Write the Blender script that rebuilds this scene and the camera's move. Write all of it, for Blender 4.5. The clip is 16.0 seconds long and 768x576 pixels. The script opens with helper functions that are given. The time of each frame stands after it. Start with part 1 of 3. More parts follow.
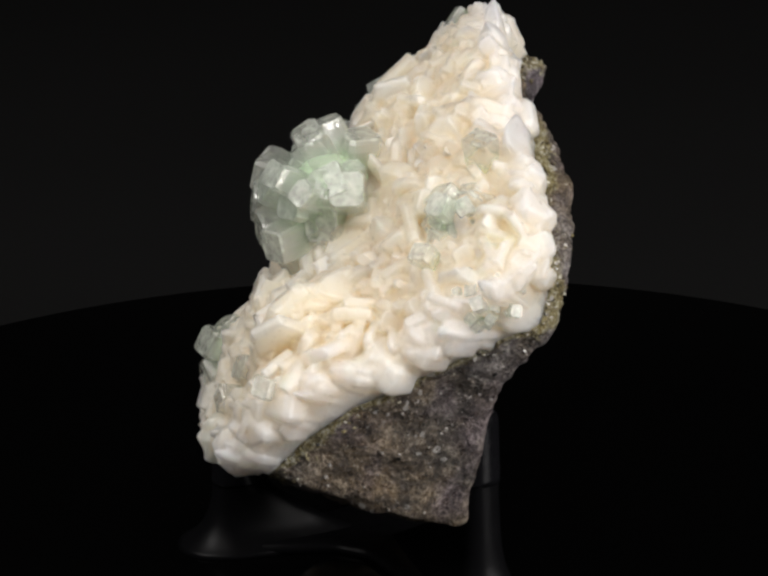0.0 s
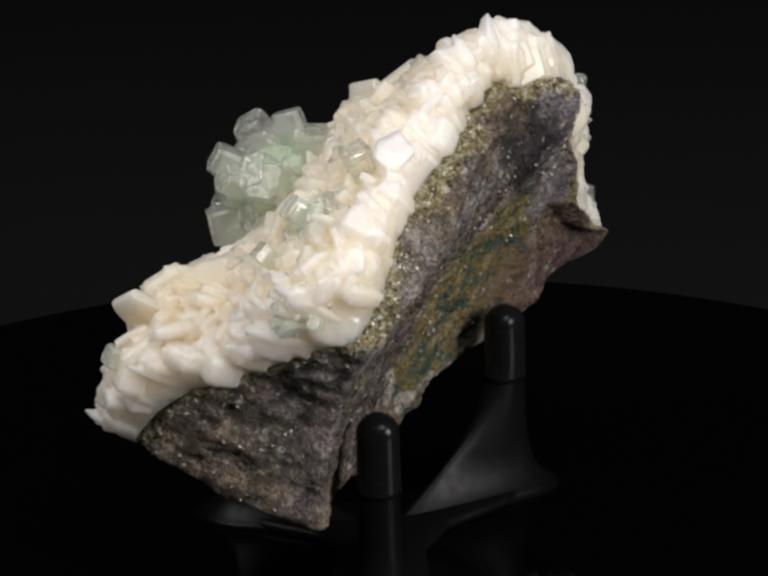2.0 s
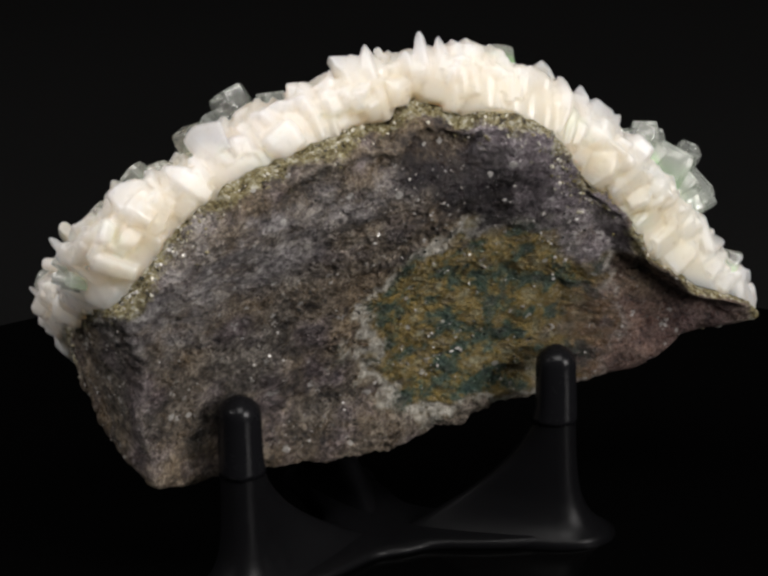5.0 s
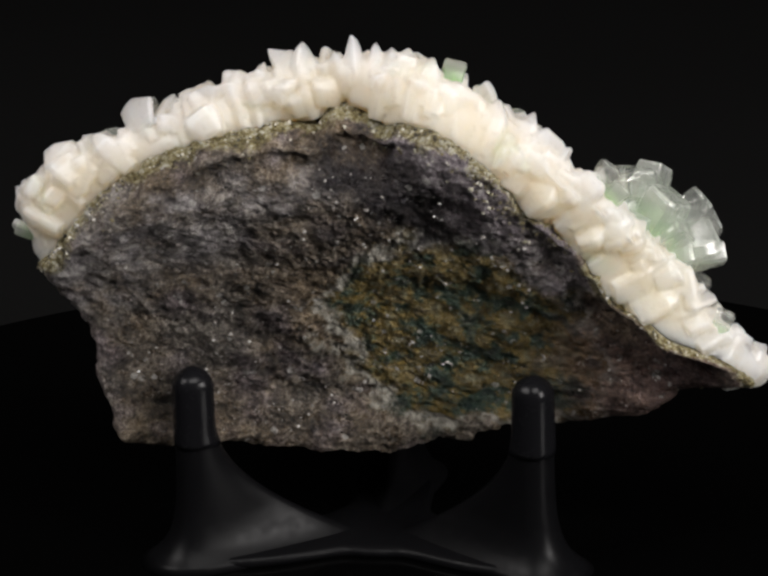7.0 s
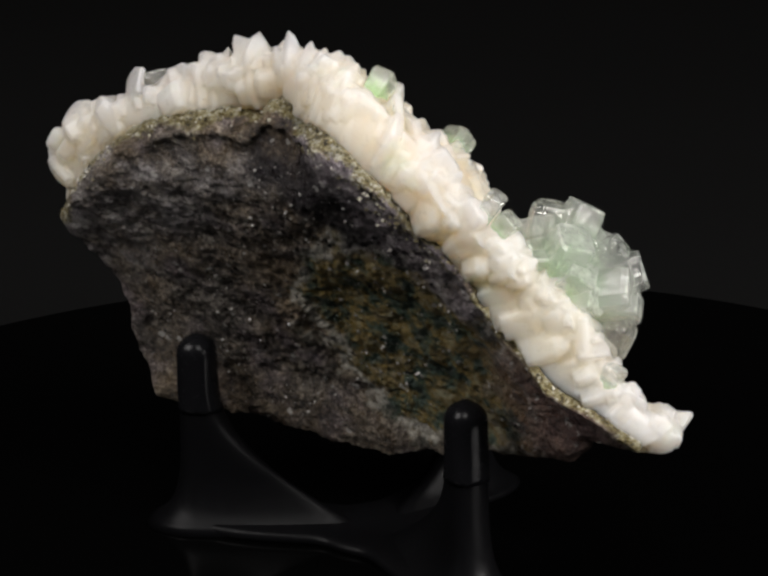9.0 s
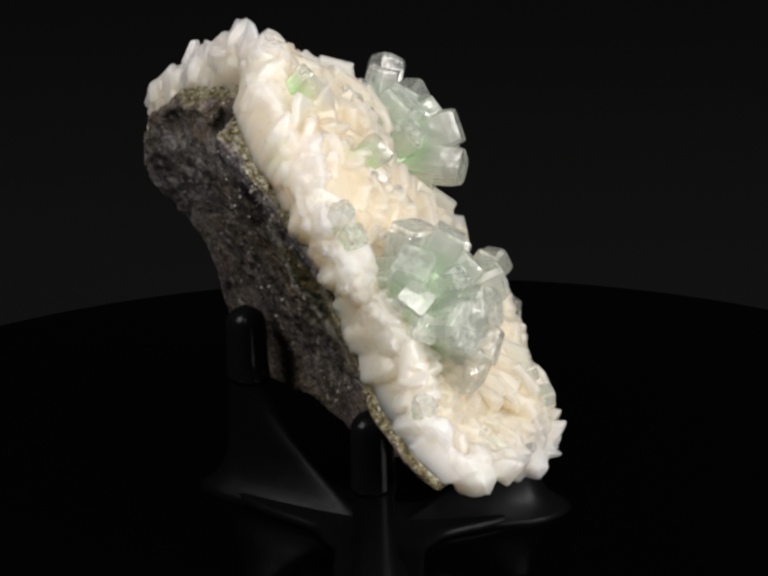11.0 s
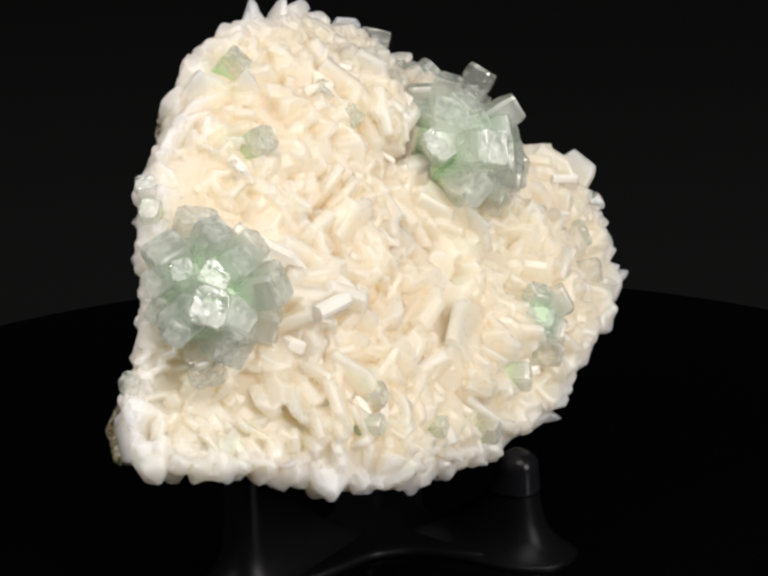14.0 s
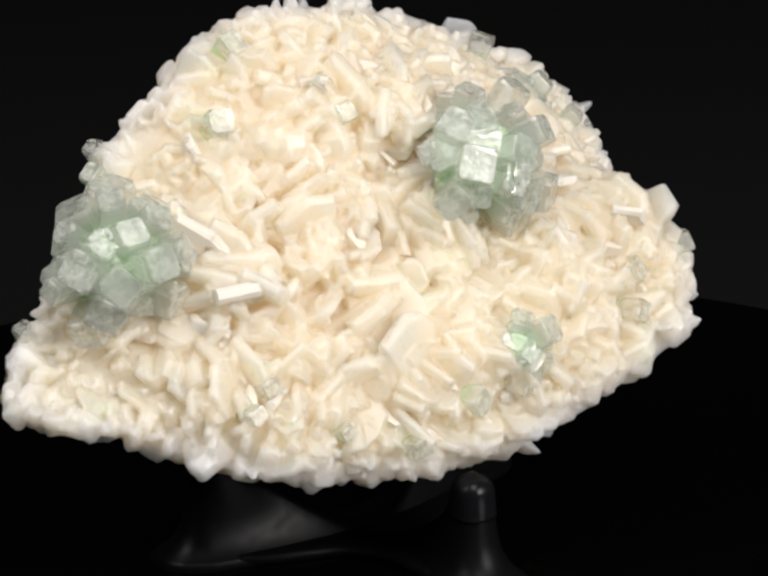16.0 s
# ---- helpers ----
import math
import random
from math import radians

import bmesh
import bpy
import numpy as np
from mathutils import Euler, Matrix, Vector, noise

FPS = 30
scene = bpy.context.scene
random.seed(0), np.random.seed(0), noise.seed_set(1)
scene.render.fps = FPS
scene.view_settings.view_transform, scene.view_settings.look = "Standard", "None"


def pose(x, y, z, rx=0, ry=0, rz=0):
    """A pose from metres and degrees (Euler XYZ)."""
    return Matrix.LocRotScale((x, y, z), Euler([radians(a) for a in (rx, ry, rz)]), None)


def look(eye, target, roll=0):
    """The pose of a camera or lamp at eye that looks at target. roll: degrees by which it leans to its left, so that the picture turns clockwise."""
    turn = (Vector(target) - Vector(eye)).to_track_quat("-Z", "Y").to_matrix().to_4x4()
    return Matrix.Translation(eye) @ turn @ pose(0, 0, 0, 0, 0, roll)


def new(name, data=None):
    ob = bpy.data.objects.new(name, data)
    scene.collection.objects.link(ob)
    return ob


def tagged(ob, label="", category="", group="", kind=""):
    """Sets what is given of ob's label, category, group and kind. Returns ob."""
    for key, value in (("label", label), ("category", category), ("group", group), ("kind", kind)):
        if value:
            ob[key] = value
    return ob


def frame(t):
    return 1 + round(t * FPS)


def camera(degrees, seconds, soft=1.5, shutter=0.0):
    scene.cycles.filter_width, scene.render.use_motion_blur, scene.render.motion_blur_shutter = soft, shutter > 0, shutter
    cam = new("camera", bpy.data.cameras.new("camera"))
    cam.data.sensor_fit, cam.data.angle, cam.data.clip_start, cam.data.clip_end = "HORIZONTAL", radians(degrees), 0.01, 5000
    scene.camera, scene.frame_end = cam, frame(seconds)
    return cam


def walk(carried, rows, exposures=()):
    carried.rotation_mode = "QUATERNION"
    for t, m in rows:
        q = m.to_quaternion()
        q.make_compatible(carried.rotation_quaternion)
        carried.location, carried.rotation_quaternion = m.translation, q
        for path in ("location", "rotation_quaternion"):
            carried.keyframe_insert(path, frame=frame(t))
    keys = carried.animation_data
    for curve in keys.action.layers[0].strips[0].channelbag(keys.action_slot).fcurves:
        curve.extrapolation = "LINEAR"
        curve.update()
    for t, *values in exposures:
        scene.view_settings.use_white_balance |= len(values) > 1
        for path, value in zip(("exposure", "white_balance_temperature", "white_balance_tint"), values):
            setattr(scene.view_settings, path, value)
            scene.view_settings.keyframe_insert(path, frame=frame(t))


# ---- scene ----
# A mineral specimen on a black three-peg stand that turns on a glossy black turntable.
SECONDS = 16.0
cam = camera(15.265, SECONDS, soft=2.8)
EYE = (0.0, -0.400, 0.1714)
AIM = (0.00130, -0.0020, 0.0373)
walk(cam, [(0, look(EYE, AIM, -1.4)), (SECONDS, look(EYE, AIM, -1.4))])

# ---- world and lamps ----
world = bpy.data.worlds.new("studio_dark")
world.use_nodes = True
world.node_tree.nodes["Background"].inputs[0].default_value = (0.9, 0.95, 1.0, 1)
world.node_tree.nodes["Background"].inputs[1].default_value = 0.004
scene.world = world


def area_lamp(name, eye, target, width, height, watts, colour):
    data = bpy.data.lights.new(name, "AREA")
    data.shape, data.size, data.size_y = "RECTANGLE", width, height
    data.energy, data.color = watts, colour
    ob = new(name, data)
    ob.matrix_world = look(eye, target)
    return ob


area_lamp("key_lamp", (0.46, -0.38, 0.26), (0, 0, 0.04), 0.24, 0.24, 3.1, (1.0, 0.96, 0.94))
area_lamp("side_lamp", (-0.42, -0.22, 0.48), (0, 0, 0.04), 0.30, 0.30, 2.05, (1.0, 0.96, 0.94))
area_lamp("top_lamp", (0.10, -0.42, 0.64), (0, 0, 0.04), 0.40, 0.30, 2.7, (1.0, 0.97, 0.945))
scene.view_settings.exposure = 0.0


# ---- materials ----
def material(name, colour, rough=0.5, **sockets):
    mat = bpy.data.materials.new(name)
    mat.use_nodes = True
    b = mat.node_tree.nodes["Principled BSDF"]
    b.inputs["Base Color"].default_value = (*colour, 1)
    b.inputs["Roughness"].default_value = rough
    for key, value in sockets.items():
        b.inputs[key.replace("_", " ")].default_value = value
    return mat


class Nodes:
    """Short hand for the nodes of one material."""

    def __init__(self, mat):
        self.tree = mat.node_tree
        self.b = mat.node_tree.nodes["Principled BSDF"]
        self.out = mat.node_tree.nodes["Material Output"]

    def add(self, kind, **props):
        n = self.tree.nodes.new(kind)
        for key, value in props.items():
            if key in ("noise_dimensions", "feature", "operation", "blend_type", "data_type", "attribute_name", "distance"):
                if key == "feature": n.feature = value
                if key == "operation": n.operation = value
                if key == "blend_type": n.blend_type = value
                if key == "data_type": n.data_type = value
                if key == "attribute_name": n.attribute_name = value
            else:
                n.inputs[key].default_value = value
        return n

    def link(self, a, b):
        self.tree.links.new(a, b)

    def coords(self):
        return self.add("ShaderNodeTexCoord")

    def noise(self, vec, scale, detail=4.0, rough=0.55):
        n = self.add("ShaderNodeTexNoise", Scale=scale, Detail=detail, Roughness=rough)
        self.link(vec, n.inputs["Vector"])
        return n.outputs["Fac"]

    def ramp(self, fac, stops):
        n = self.add("ShaderNodeValToRGB")
        el = n.color_ramp.elements
        while len(el) < len(stops):
            el.new(0.5)
        for e, (p, c) in zip(el, stops):
            e.position = p
            e.color = (*c, 1) if len(c) == 3 else c
        self.link(fac, n.inputs["Fac"])
        return n.outputs["Color"]

    def mix(self, fac, a, b, blend="MIX"):
        n = self.add("ShaderNodeMix", data_type="RGBA", blend_type=blend)
        for sock, value in ((n.inputs[0], fac), (n.inputs[6], a), (n.inputs[7], b)):
            if isinstance(value, (int, float)):
                sock.default_value = value
            elif isinstance(value, tuple):
                sock.default_value = (*value, 1)
            else:
                self.link(value, sock)
        return n.outputs[2]

    def math(self, op, a, b=0.0):
        n = self.add("ShaderNodeMath", operation=op)
        for sock, value in zip(n.inputs, (a, b)):
            if isinstance(value, (int, float)):
                sock.default_value = value
            else:
                self.link(value, sock)
        return n.outputs[0]

    def blob(self, vec, centre, size, soft):
        """1 inside an ellipsoid with that centre and half size, 0 outside, with a soft edge."""
        m = self.add("ShaderNodeMapping")
        m.vector_type = "POINT"
        m.inputs["Scale"].default_value = [1 / s for s in size]
        m.inputs["Location"].default_value = [-c / s for c, s in zip(centre, size)]
        warp = self.add("ShaderNodeTexNoise", Scale=95.0, Detail=4.0, Roughness=0.6)
        self.link(vec, warp.inputs["Vector"])
        shift = self.add("ShaderNodeVectorMath", operation="MULTIPLY_ADD")
        self.link(warp.outputs["Color"], shift.inputs[0])
        shift.inputs[1].default_value = (0.024, 0.024, 0.024)
        shift.inputs[2].default_value = (-0.012, -0.012, -0.012)
        moved = self.add("ShaderNodeVectorMath", operation="ADD")
        self.link(vec, moved.inputs[0])
        self.link(shift.outputs[0], moved.inputs[1])
        self.link(moved.outputs[0], m.inputs["Vector"])
        n = self.add("ShaderNodeVectorMath", operation="LENGTH")
        self.link(m.outputs[0], n.inputs[0])
        r = self.add("ShaderNodeMapRange")
        r.inputs[1].default_value, r.inputs[2].default_value = 1 + soft, 1 - soft
        self.link(n.outputs["Value"], r.inputs[0])
        return r.outputs[0]

    def bump(self, height, distance, strength=1.0):
        n = self.add("ShaderNodeBump", Strength=strength)
        n.inputs["Distance"].default_value = distance
        self.link(height, n.inputs["Height"])
        self.link(n.outputs[0], self.b.inputs["Normal"])


def cream_material(name, tints, sss, scale, zoned=False):
    """Milky zeolite: pale, waxy, slightly see-through; the crust turns from cream to white towards its rim."""
    mat = material(name, tints[1], 0.34, Subsurface_Weight=sss, Subsurface_Scale=scale, IOR=1.5)
    n = Nodes(mat)
    n.b.inputs["Subsurface Radius"].default_value = (1.0, 0.93, 0.84)
    co = n.coords().outputs["Object"]
    if zoned:
        zone = n.add("ShaderNodeAttribute", attribute_name="zone").outputs["Fac"]
        cells = n.add("ShaderNodeTexVoronoi", Scale=210.0)
        n.link(co, cells.inputs["Vector"])
        tone = n.add("ShaderNodeSeparateXYZ")
        n.link(cells.outputs["Color"], tone.inputs[0])
        tint = n.math("ADD", n.math("MULTIPLY", tone.outputs["X"], 0.45), n.math("MULTIPLY", n.noise(co, 240.0, 3.0), 0.55))
        base = n.ramp(tint, [(0.2, tints[0]), (0.5, tints[1]), (0.8, tints[2])])
        white = n.ramp(tint, [(0.2, (0.84, 0.755, 0.705)), (0.5, (0.875, 0.80, 0.755)), (0.8, (0.90, 0.84, 0.80))])
        base = n.mix(zone, base, white)
        big = n.noise(co, 75.0, 3.0)
        c = n.mix(n.ramp(big, [(0.45, (0, 0, 0)), (0.68, (0.45, 0.45, 0.45))]), base, (0.81, 0.69, 0.52))
        # faint green where glassy crystals lie just under the surface
        soft = n.noise(co, 120.0, 2.0)
        c = n.mix(n.ramp(soft, [(0.60, (0, 0, 0)), (0.74, (0.35, 0.35, 0.35))]), c, (0.68, 0.78, 0.55))
    else:
        info = n.add("ShaderNodeObjectInfo")
        c = n.ramp(info.outputs["Random"], [(0.0, tints[0]), (0.5, tints[1]), (1.0, tints[2])])
    n.link(c, n.b.inputs["Base Color"])
    fine = n.noise(co, 900.0 if zoned else 4.0, 4.0, 0.6)
    n.link(n.math("ADD", n.math("MULTIPLY", fine, 0.45), 0.10 if zoned else 0.22), n.b.inputs["Roughness"])
    n.bump(fine, 0.0003, 0.25 if zoned else 0.12)
    return mat


CREAMS = [(0.775, 0.66, 0.49), (0.81, 0.71, 0.55), (0.84, 0.755, 0.615)]
CRUST_CREAM = cream_material("stilbite_crust", CREAMS, 1.0, 0.012, True)
CREAM = cream_material("stilbite_cream", [(0.82, 0.75, 0.64), (0.85, 0.79, 0.69), (0.87, 0.82, 0.74)], 0.5, 0.001)


def apophyllite_material(name, foot, tip, milk):
    """Glassy prism: green and cloudy at the foot, clear in the middle, with a slightly frosted end and bright reflections."""
    mat = material(name, tip, 0.25, IOR=1.53)
    n = Nodes(mat)
    tc = n.coords()
    gen = tc.outputs["Generated"]
    sep = n.add("ShaderNodeSeparateXYZ")
    n.link(gen, sep.inputs[0])
    z = sep.outputs["Z"]
    info = n.add("ShaderNodeObjectInfo")
    shift = n.math("MULTIPLY", n.math("SUBTRACT", info.outputs["Random"], 0.5), 0.25)
    cloud = n.math("MULTIPLY", n.math("SUBTRACT", n.noise(gen, 3.0, 4.0, 0.65), 0.5), 0.6)
    wob = n.math("ADD", n.math("ADD", z, shift), cloud)
    tint = n.ramp(wob, [(0.30, foot), (0.66, tip), (0.92, (0.97, 1.0, 0.95))])
    n.link(tint, n.b.inputs["Base Color"])
    bump = n.add("ShaderNodeBump", Strength=0.22)
    bump.inputs["Distance"].default_value = 0.25
    n.link(n.noise(gen, 4.0, 3.0), bump.inputs["Height"])
    see = n.add("ShaderNodeBsdfTransparent")
    n.link(n.mix(0.80, tint, (1.0, 1.0, 1.0)), see.inputs["Color"])
    bend = n.add("ShaderNodeBsdfRefraction", IOR=1.53, Roughness=0.02)
    n.link(n.mix(0.6, tint, (1.0, 1.0, 1.0)), bend.inputs["Color"])
    n.link(bump.outputs[0], bend.inputs["Normal"])
    clear = n.add("ShaderNodeMixShader")
    clear.inputs[0].default_value = 0.06
    n.link(see.outputs[0], clear.inputs[1])
    n.link(bend.outputs[0], clear.inputs[2])
    # cloudy share: thick at the foot, thin in the middle, a frosted end face with clearer spots
    foggy = n.ramp(wob, [(0.20, (0.70,) * 3), (0.62, (milk,) * 3)])
    spots = n.ramp(n.noise(gen, 2.0, 2.0), [(0.38, (milk,) * 3), (0.62, (0.72,) * 3)])
    end = n.mix(n.ramp(z, [(0.945, (0.0,) * 3), (0.985, (1.0,) * 3)]), (0.0, 0.0, 0.0), spots)
    fog = n.math("MAXIMUM", foggy, end)
    glow = n.add("ShaderNodeBsdfTranslucent")
    n.link(tint, glow.inputs["Color"])
    cloudy = n.add("ShaderNodeMixShader")
    cloudy.inputs[0].default_value = 0.5
    n.link(n.b.outputs[0], cloudy.inputs[1])
    n.link(glow.outputs[0], cloudy.inputs[2])
    body = n.add("ShaderNodeMixShader")
    n.link(fog, body.inputs[0])
    n.link(clear.outputs[0], body.inputs[1])
    n.link(cloudy.outputs[0], body.inputs[2])
    shine = n.add("ShaderNodeBsdfGlossy", Roughness=0.03)
    n.link(bump.outputs[0], shine.inputs["Normal"])
    edge = n.add("ShaderNodeLayerWeight", Blend=0.5)
    n.link(bump.outputs[0], edge.inputs["Normal"])
    gloss = n.math("ADD", n.math("MULTIPLY", n.math("POWER", edge.outputs["Facing"], 2.5), 0.40), 0.13)
    top = n.add("ShaderNodeMixShader")
    n.link(gloss, top.inputs[0])
    n.link(body.outputs[0], top.inputs[1])
    n.link(shine.outputs[0], top.inputs[2])
    n.link(top.outputs[0], n.out.inputs["Surface"])
    return mat


GLASS = apophyllite_material("apophyllite_pale", (0.56, 0.90, 0.44), (0.88, 1.0, 0.84), 0.32)
GREEN = apophyllite_material("apophyllite_green", (0.52, 0.86, 0.42), (0.78, 0.96, 0.74), 0.42)
CLEAR = apophyllite_material("apophyllite_clear", (0.74, 0.95, 0.66), (0.96, 1.0, 0.95), 0.17)


def core_material():
    """Cloudy green mass at the foot of the prism clusters, added as a bright ground behind the clear prisms."""
    mat = material("apophyllite_core", (0.6, 0.9, 0.52), 0.35)
    n = Nodes(mat)
    co = n.coords().outputs["Object"]
    n.link(n.ramp(n.noise(co, 160.0, 4.0, 0.6), [(0.36, (0.56, 0.82, 0.46)), (0.5, (0.72, 0.90, 0.64)), (0.64, (0.90, 0.97, 0.87))]), n.b.inputs["Base Color"])
    n.bump(n.noise(co, 500.0, 3.0), 0.0008, 0.5)
    return mat


CORE = core_material()


def basalt_material():
    mat = material("basalt", (0.1, 0.09, 0.08), 0.6)
    n = Nodes(mat)
    co = n.coords().outputs["Object"]
    fine = n.math("ADD", n.math("MULTIPLY", n.noise(co, 1500.0, 4.0, 0.75), 0.5), n.math("MULTIPLY", n.noise(co, 340.0, 6.0, 0.75), 0.5))
    mid = n.noise(co, 110.0, 5.0, 0.6)
    big = n.noise(co, 38.0, 4.0, 0.6)
    grey = n.ramp(fine, [(0.39, (0.020, 0.018, 0.016)), (0.5, (0.125, 0.105, 0.088)), (0.60, (0.40, 0.36, 0.31))])
    brown = n.ramp(fine, [(0.39, (0.028, 0.020, 0.013)), (0.5, (0.18, 0.13, 0.080)), (0.60, (0.42, 0.33, 0.23))])
    purple = n.ramp(fine, [(0.39, (0.024, 0.018, 0.024)), (0.5, (0.12, 0.095, 0.102)), (0.60, (0.37, 0.31, 0.33))])
    c = n.mix(n.ramp(big, [(0.40, (0, 0, 0)), (0.6, (1, 1, 1))]), brown, grey)
    c = n.mix(n.ramp(mid, [(0.50, (0, 0, 0)), (0.65, (0.8, 0.8, 0.8))]), c, purple)
    # dark blotches, spread by noise
    c = n.mix(n.ramp(n.noise(co, 210.0, 5.0, 0.7), [(0.36, (0.75,) * 3), (0.50, (0, 0, 0))]), c, (0.022, 0.019, 0.018))
    # a coloured patch of altered rock low on the broken back
    patch = n.blob(co, (0.0145, -0.012, 0.0325), (0.0205, 0.024, 0.0185), 0.13)
    ragged = n.math("MULTIPLY", patch, n.ramp(n.noise(co, 160.0, 5.0, 0.7), [(0.28, (0.1,) * 3), (0.45, (1,) * 3)]))
    olive = n.ramp(n.noise(co, 230.0, 6.0, 0.65), [(0.34, (0.018, 0.055, 0.050)), (0.45, (0.075, 0.125, 0.085)), (0.54, (0.29, 0.20, 0.045)), (0.66, (0.40, 0.38, 0.24))])
    c = n.mix(n.math("MULTIPLY", ragged, 0.88), c, olive)
    # a pale vein along the patch's edge
    vein = n.math("MULTIPLY", n.ramp(patch, [(0.12, (0, 0, 0)), (0.42, (1, 1, 1)), (0.72, (0, 0, 0))]), n.ramp(n.noise(co, 240.0, 4.0, 0.7), [(0.40, (0, 0, 0)), (0.50, (1.0,) * 3)]))
    c = n.mix(vein, c, (0.60, 0.57, 0.50))
    dark = n.blob(co, (0.013, -0.026, 0.0585), (0.017, 0.02, 0.010), 0.2)
    c = n.mix(n.math("MULTIPLY", dark, 0.88), c, (0.018, 0.015, 0.020))
    red = n.blob(co, (0.038, -0.013, 0.026), (0.014, 0.02, 0.013), 0.3)
    c = n.mix(n.math("MULTIPLY", red, 0.65), c, n.ramp(fine, [(0.38, (0.03, 0.016, 0.016)), (0.62, (0.30, 0.17, 0.15))]))
    # a greyer, glassier band under the upper edge
    for centre, size in (((0.012, -0.024, 0.066), 0.0055), ((0.018, -0.0235, 0.060), 0.006), ((0.024, -0.0195, 0.053), 0.006), ((0.029, -0.017, 0.045), 0.005)):
        band = n.blob(co, centre, (size, size * 1.6, size), 0.35)
        c = n.mix(n.math("MULTIPLY", band, 0.9), c, n.ramp(fine, [(0.38, (0.06, 0.05, 0.055)), (0.52, (0.26, 0.22, 0.24)), (0.62, (0.62, 0.58, 0.58))]))
    # paler, silvery rock under the other shoulder
    pale = n.ramp(fine, [(0.38, (0.10, 0.09, 0.095)), (0.50, (0.36, 0.33, 0.33)), (0.60, (0.66, 0.63, 0.60))])
    for centre, size in (((-0.038, -0.017, 0.042), 0.006), ((-0.030, -0.020, 0.0485), 0.0065), ((-0.020, -0.0215, 0.0545), 0.006), ((-0.009, -0.0225, 0.0575), 0.005)):
        band = n.math("MULTIPLY", n.blob(co, centre, (size * 1.2, size * 1.8, size), 0.4), n.ramp(n.noise(co, 190.0, 4.0, 0.65), [(0.40, (0.1,) * 3), (0.58, (0.9,) * 3)]))
        c = n.mix(band, c, pale)
    # gritty olive and pale grains along the seam with the crust
    belt = n.add("ShaderNodeAttribute", attribute_name="belt").outputs["Fac"]
    worn = n.ramp(n.math("ADD", belt, n.math("MULTIPLY", n.math("SUBTRACT", n.noise(co, 170.0, 5.0, 0.7), 0.5), 1.8)), [(0.42, (0, 0, 0)), (0.62, (0.9,) * 3)])
    grit = n.ramp(n.noise(co, 900.0, 3.0, 0.75), [(0.36, (0.03, 0.025, 0.012)), (0.46, (0.20, 0.16, 0.06)), (0.54, (0.36, 0.32, 0.17)), (0.64, (0.62, 0.60, 0.50))])
    c = n.mix(worn, c, grit)
    # pale flecks
    v = n.add("ShaderNodeTexVoronoi", Scale=430.0)
    n.link(co, v.inputs["Vector"])
    fleck = n.math("MULTIPLY", n.math("LESS_THAN", v.outputs["Distance"], 0.26), n.math("GREATER_THAN", n.noise(co, 260.0, 4.0, 0.7), 0.57))
    c = n.mix(n.math("MULTIPLY", fleck, 0.75), c, (0.55, 0.53, 0.50))
    n.link(c, n.b.inputs["Base Color"])
    n.link(n.ramp(n.noise(co, 600.0, 3.0), [(0.40, (0.22,) * 3), (0.60, (0.7,) * 3)]), n.b.inputs["Roughness"])
    n.bump(n.math("ADD", fine, n.math("MULTIPLY", mid, 0.9)), 0.0020, 1.0)
    return mat


BASALT = basalt_material()


def grain_material():
    mat = material("contact_grains", (0.2, 0.17, 0.07), 0.4)
    n = Nodes(mat)
    geo = n.add("ShaderNodeNewGeometry")
    n.link(n.ramp(geo.outputs["Random Per Island"], [(0.0, (0.03, 0.025, 0.015)), (0.2, (0.12, 0.10, 0.05)), (0.5, (0.25, 0.21, 0.10)), (0.75, (0.40, 0.38, 0.28)), (1.0, (0.75, 0.72, 0.64))]), n.b.inputs["Base Color"])
    return mat


GRAIN = grain_material()


def fleck_material():
    mat = material("mineral_flecks", (0.5, 0.5, 0.5), 0.12)
    n = Nodes(mat)
    geo = n.add("ShaderNodeNewGeometry")
    n.link(n.ramp(geo.outputs["Random Per Island"], [(0.0, (0.02, 0.02, 0.02)), (0.3, (0.05, 0.05, 0.045)), (0.45, (0.30, 0.28, 0.26)), (0.8, (0.45, 0.43, 0.40)), (1.0, (0.80, 0.78, 0.74))]), n.b.inputs["Base Color"])
    return mat


FLECK = fleck_material()


def plastic_material(name, colour, rough, shine):
    mat = material(name, colour, rough, IOR=1.5, Specular_IOR_Level=shine)
    n = Nodes(mat)
    co = n.coords().outputs["Object"]
    f = n.noise(co, 700.0, 4.0)
    n.link(n.ramp(f, [(0.35, (rough - 0.05,) * 3), (0.7, (rough + 0.06,) * 3)]), n.b.inputs["Roughness"])
    n.bump(f, 0.0001, 0.25)
    return mat


PLASTIC = plastic_material("black_plastic", (0.0035, 0.0035, 0.004), 0.38, 0.10)
RUBBER = plastic_material("black_rubber", (0.006, 0.006, 0.007), 0.24, 0.16)


def gloss_black():
    mat = material("black_acrylic", (0.001, 0.001, 0.001), 0.06, IOR=1.45, Specular_IOR_Level=0.28)
    n = Nodes(mat)
    f = n.noise(n.coords().outputs["Object"], 60.0, 4.0)
    n.link(n.ramp(f, [(0.4, (0.04,) * 3), (0.7, (0.11,) * 3)]), n.b.inputs["Roughness"])
    return mat


ACRYLIC = gloss_black()


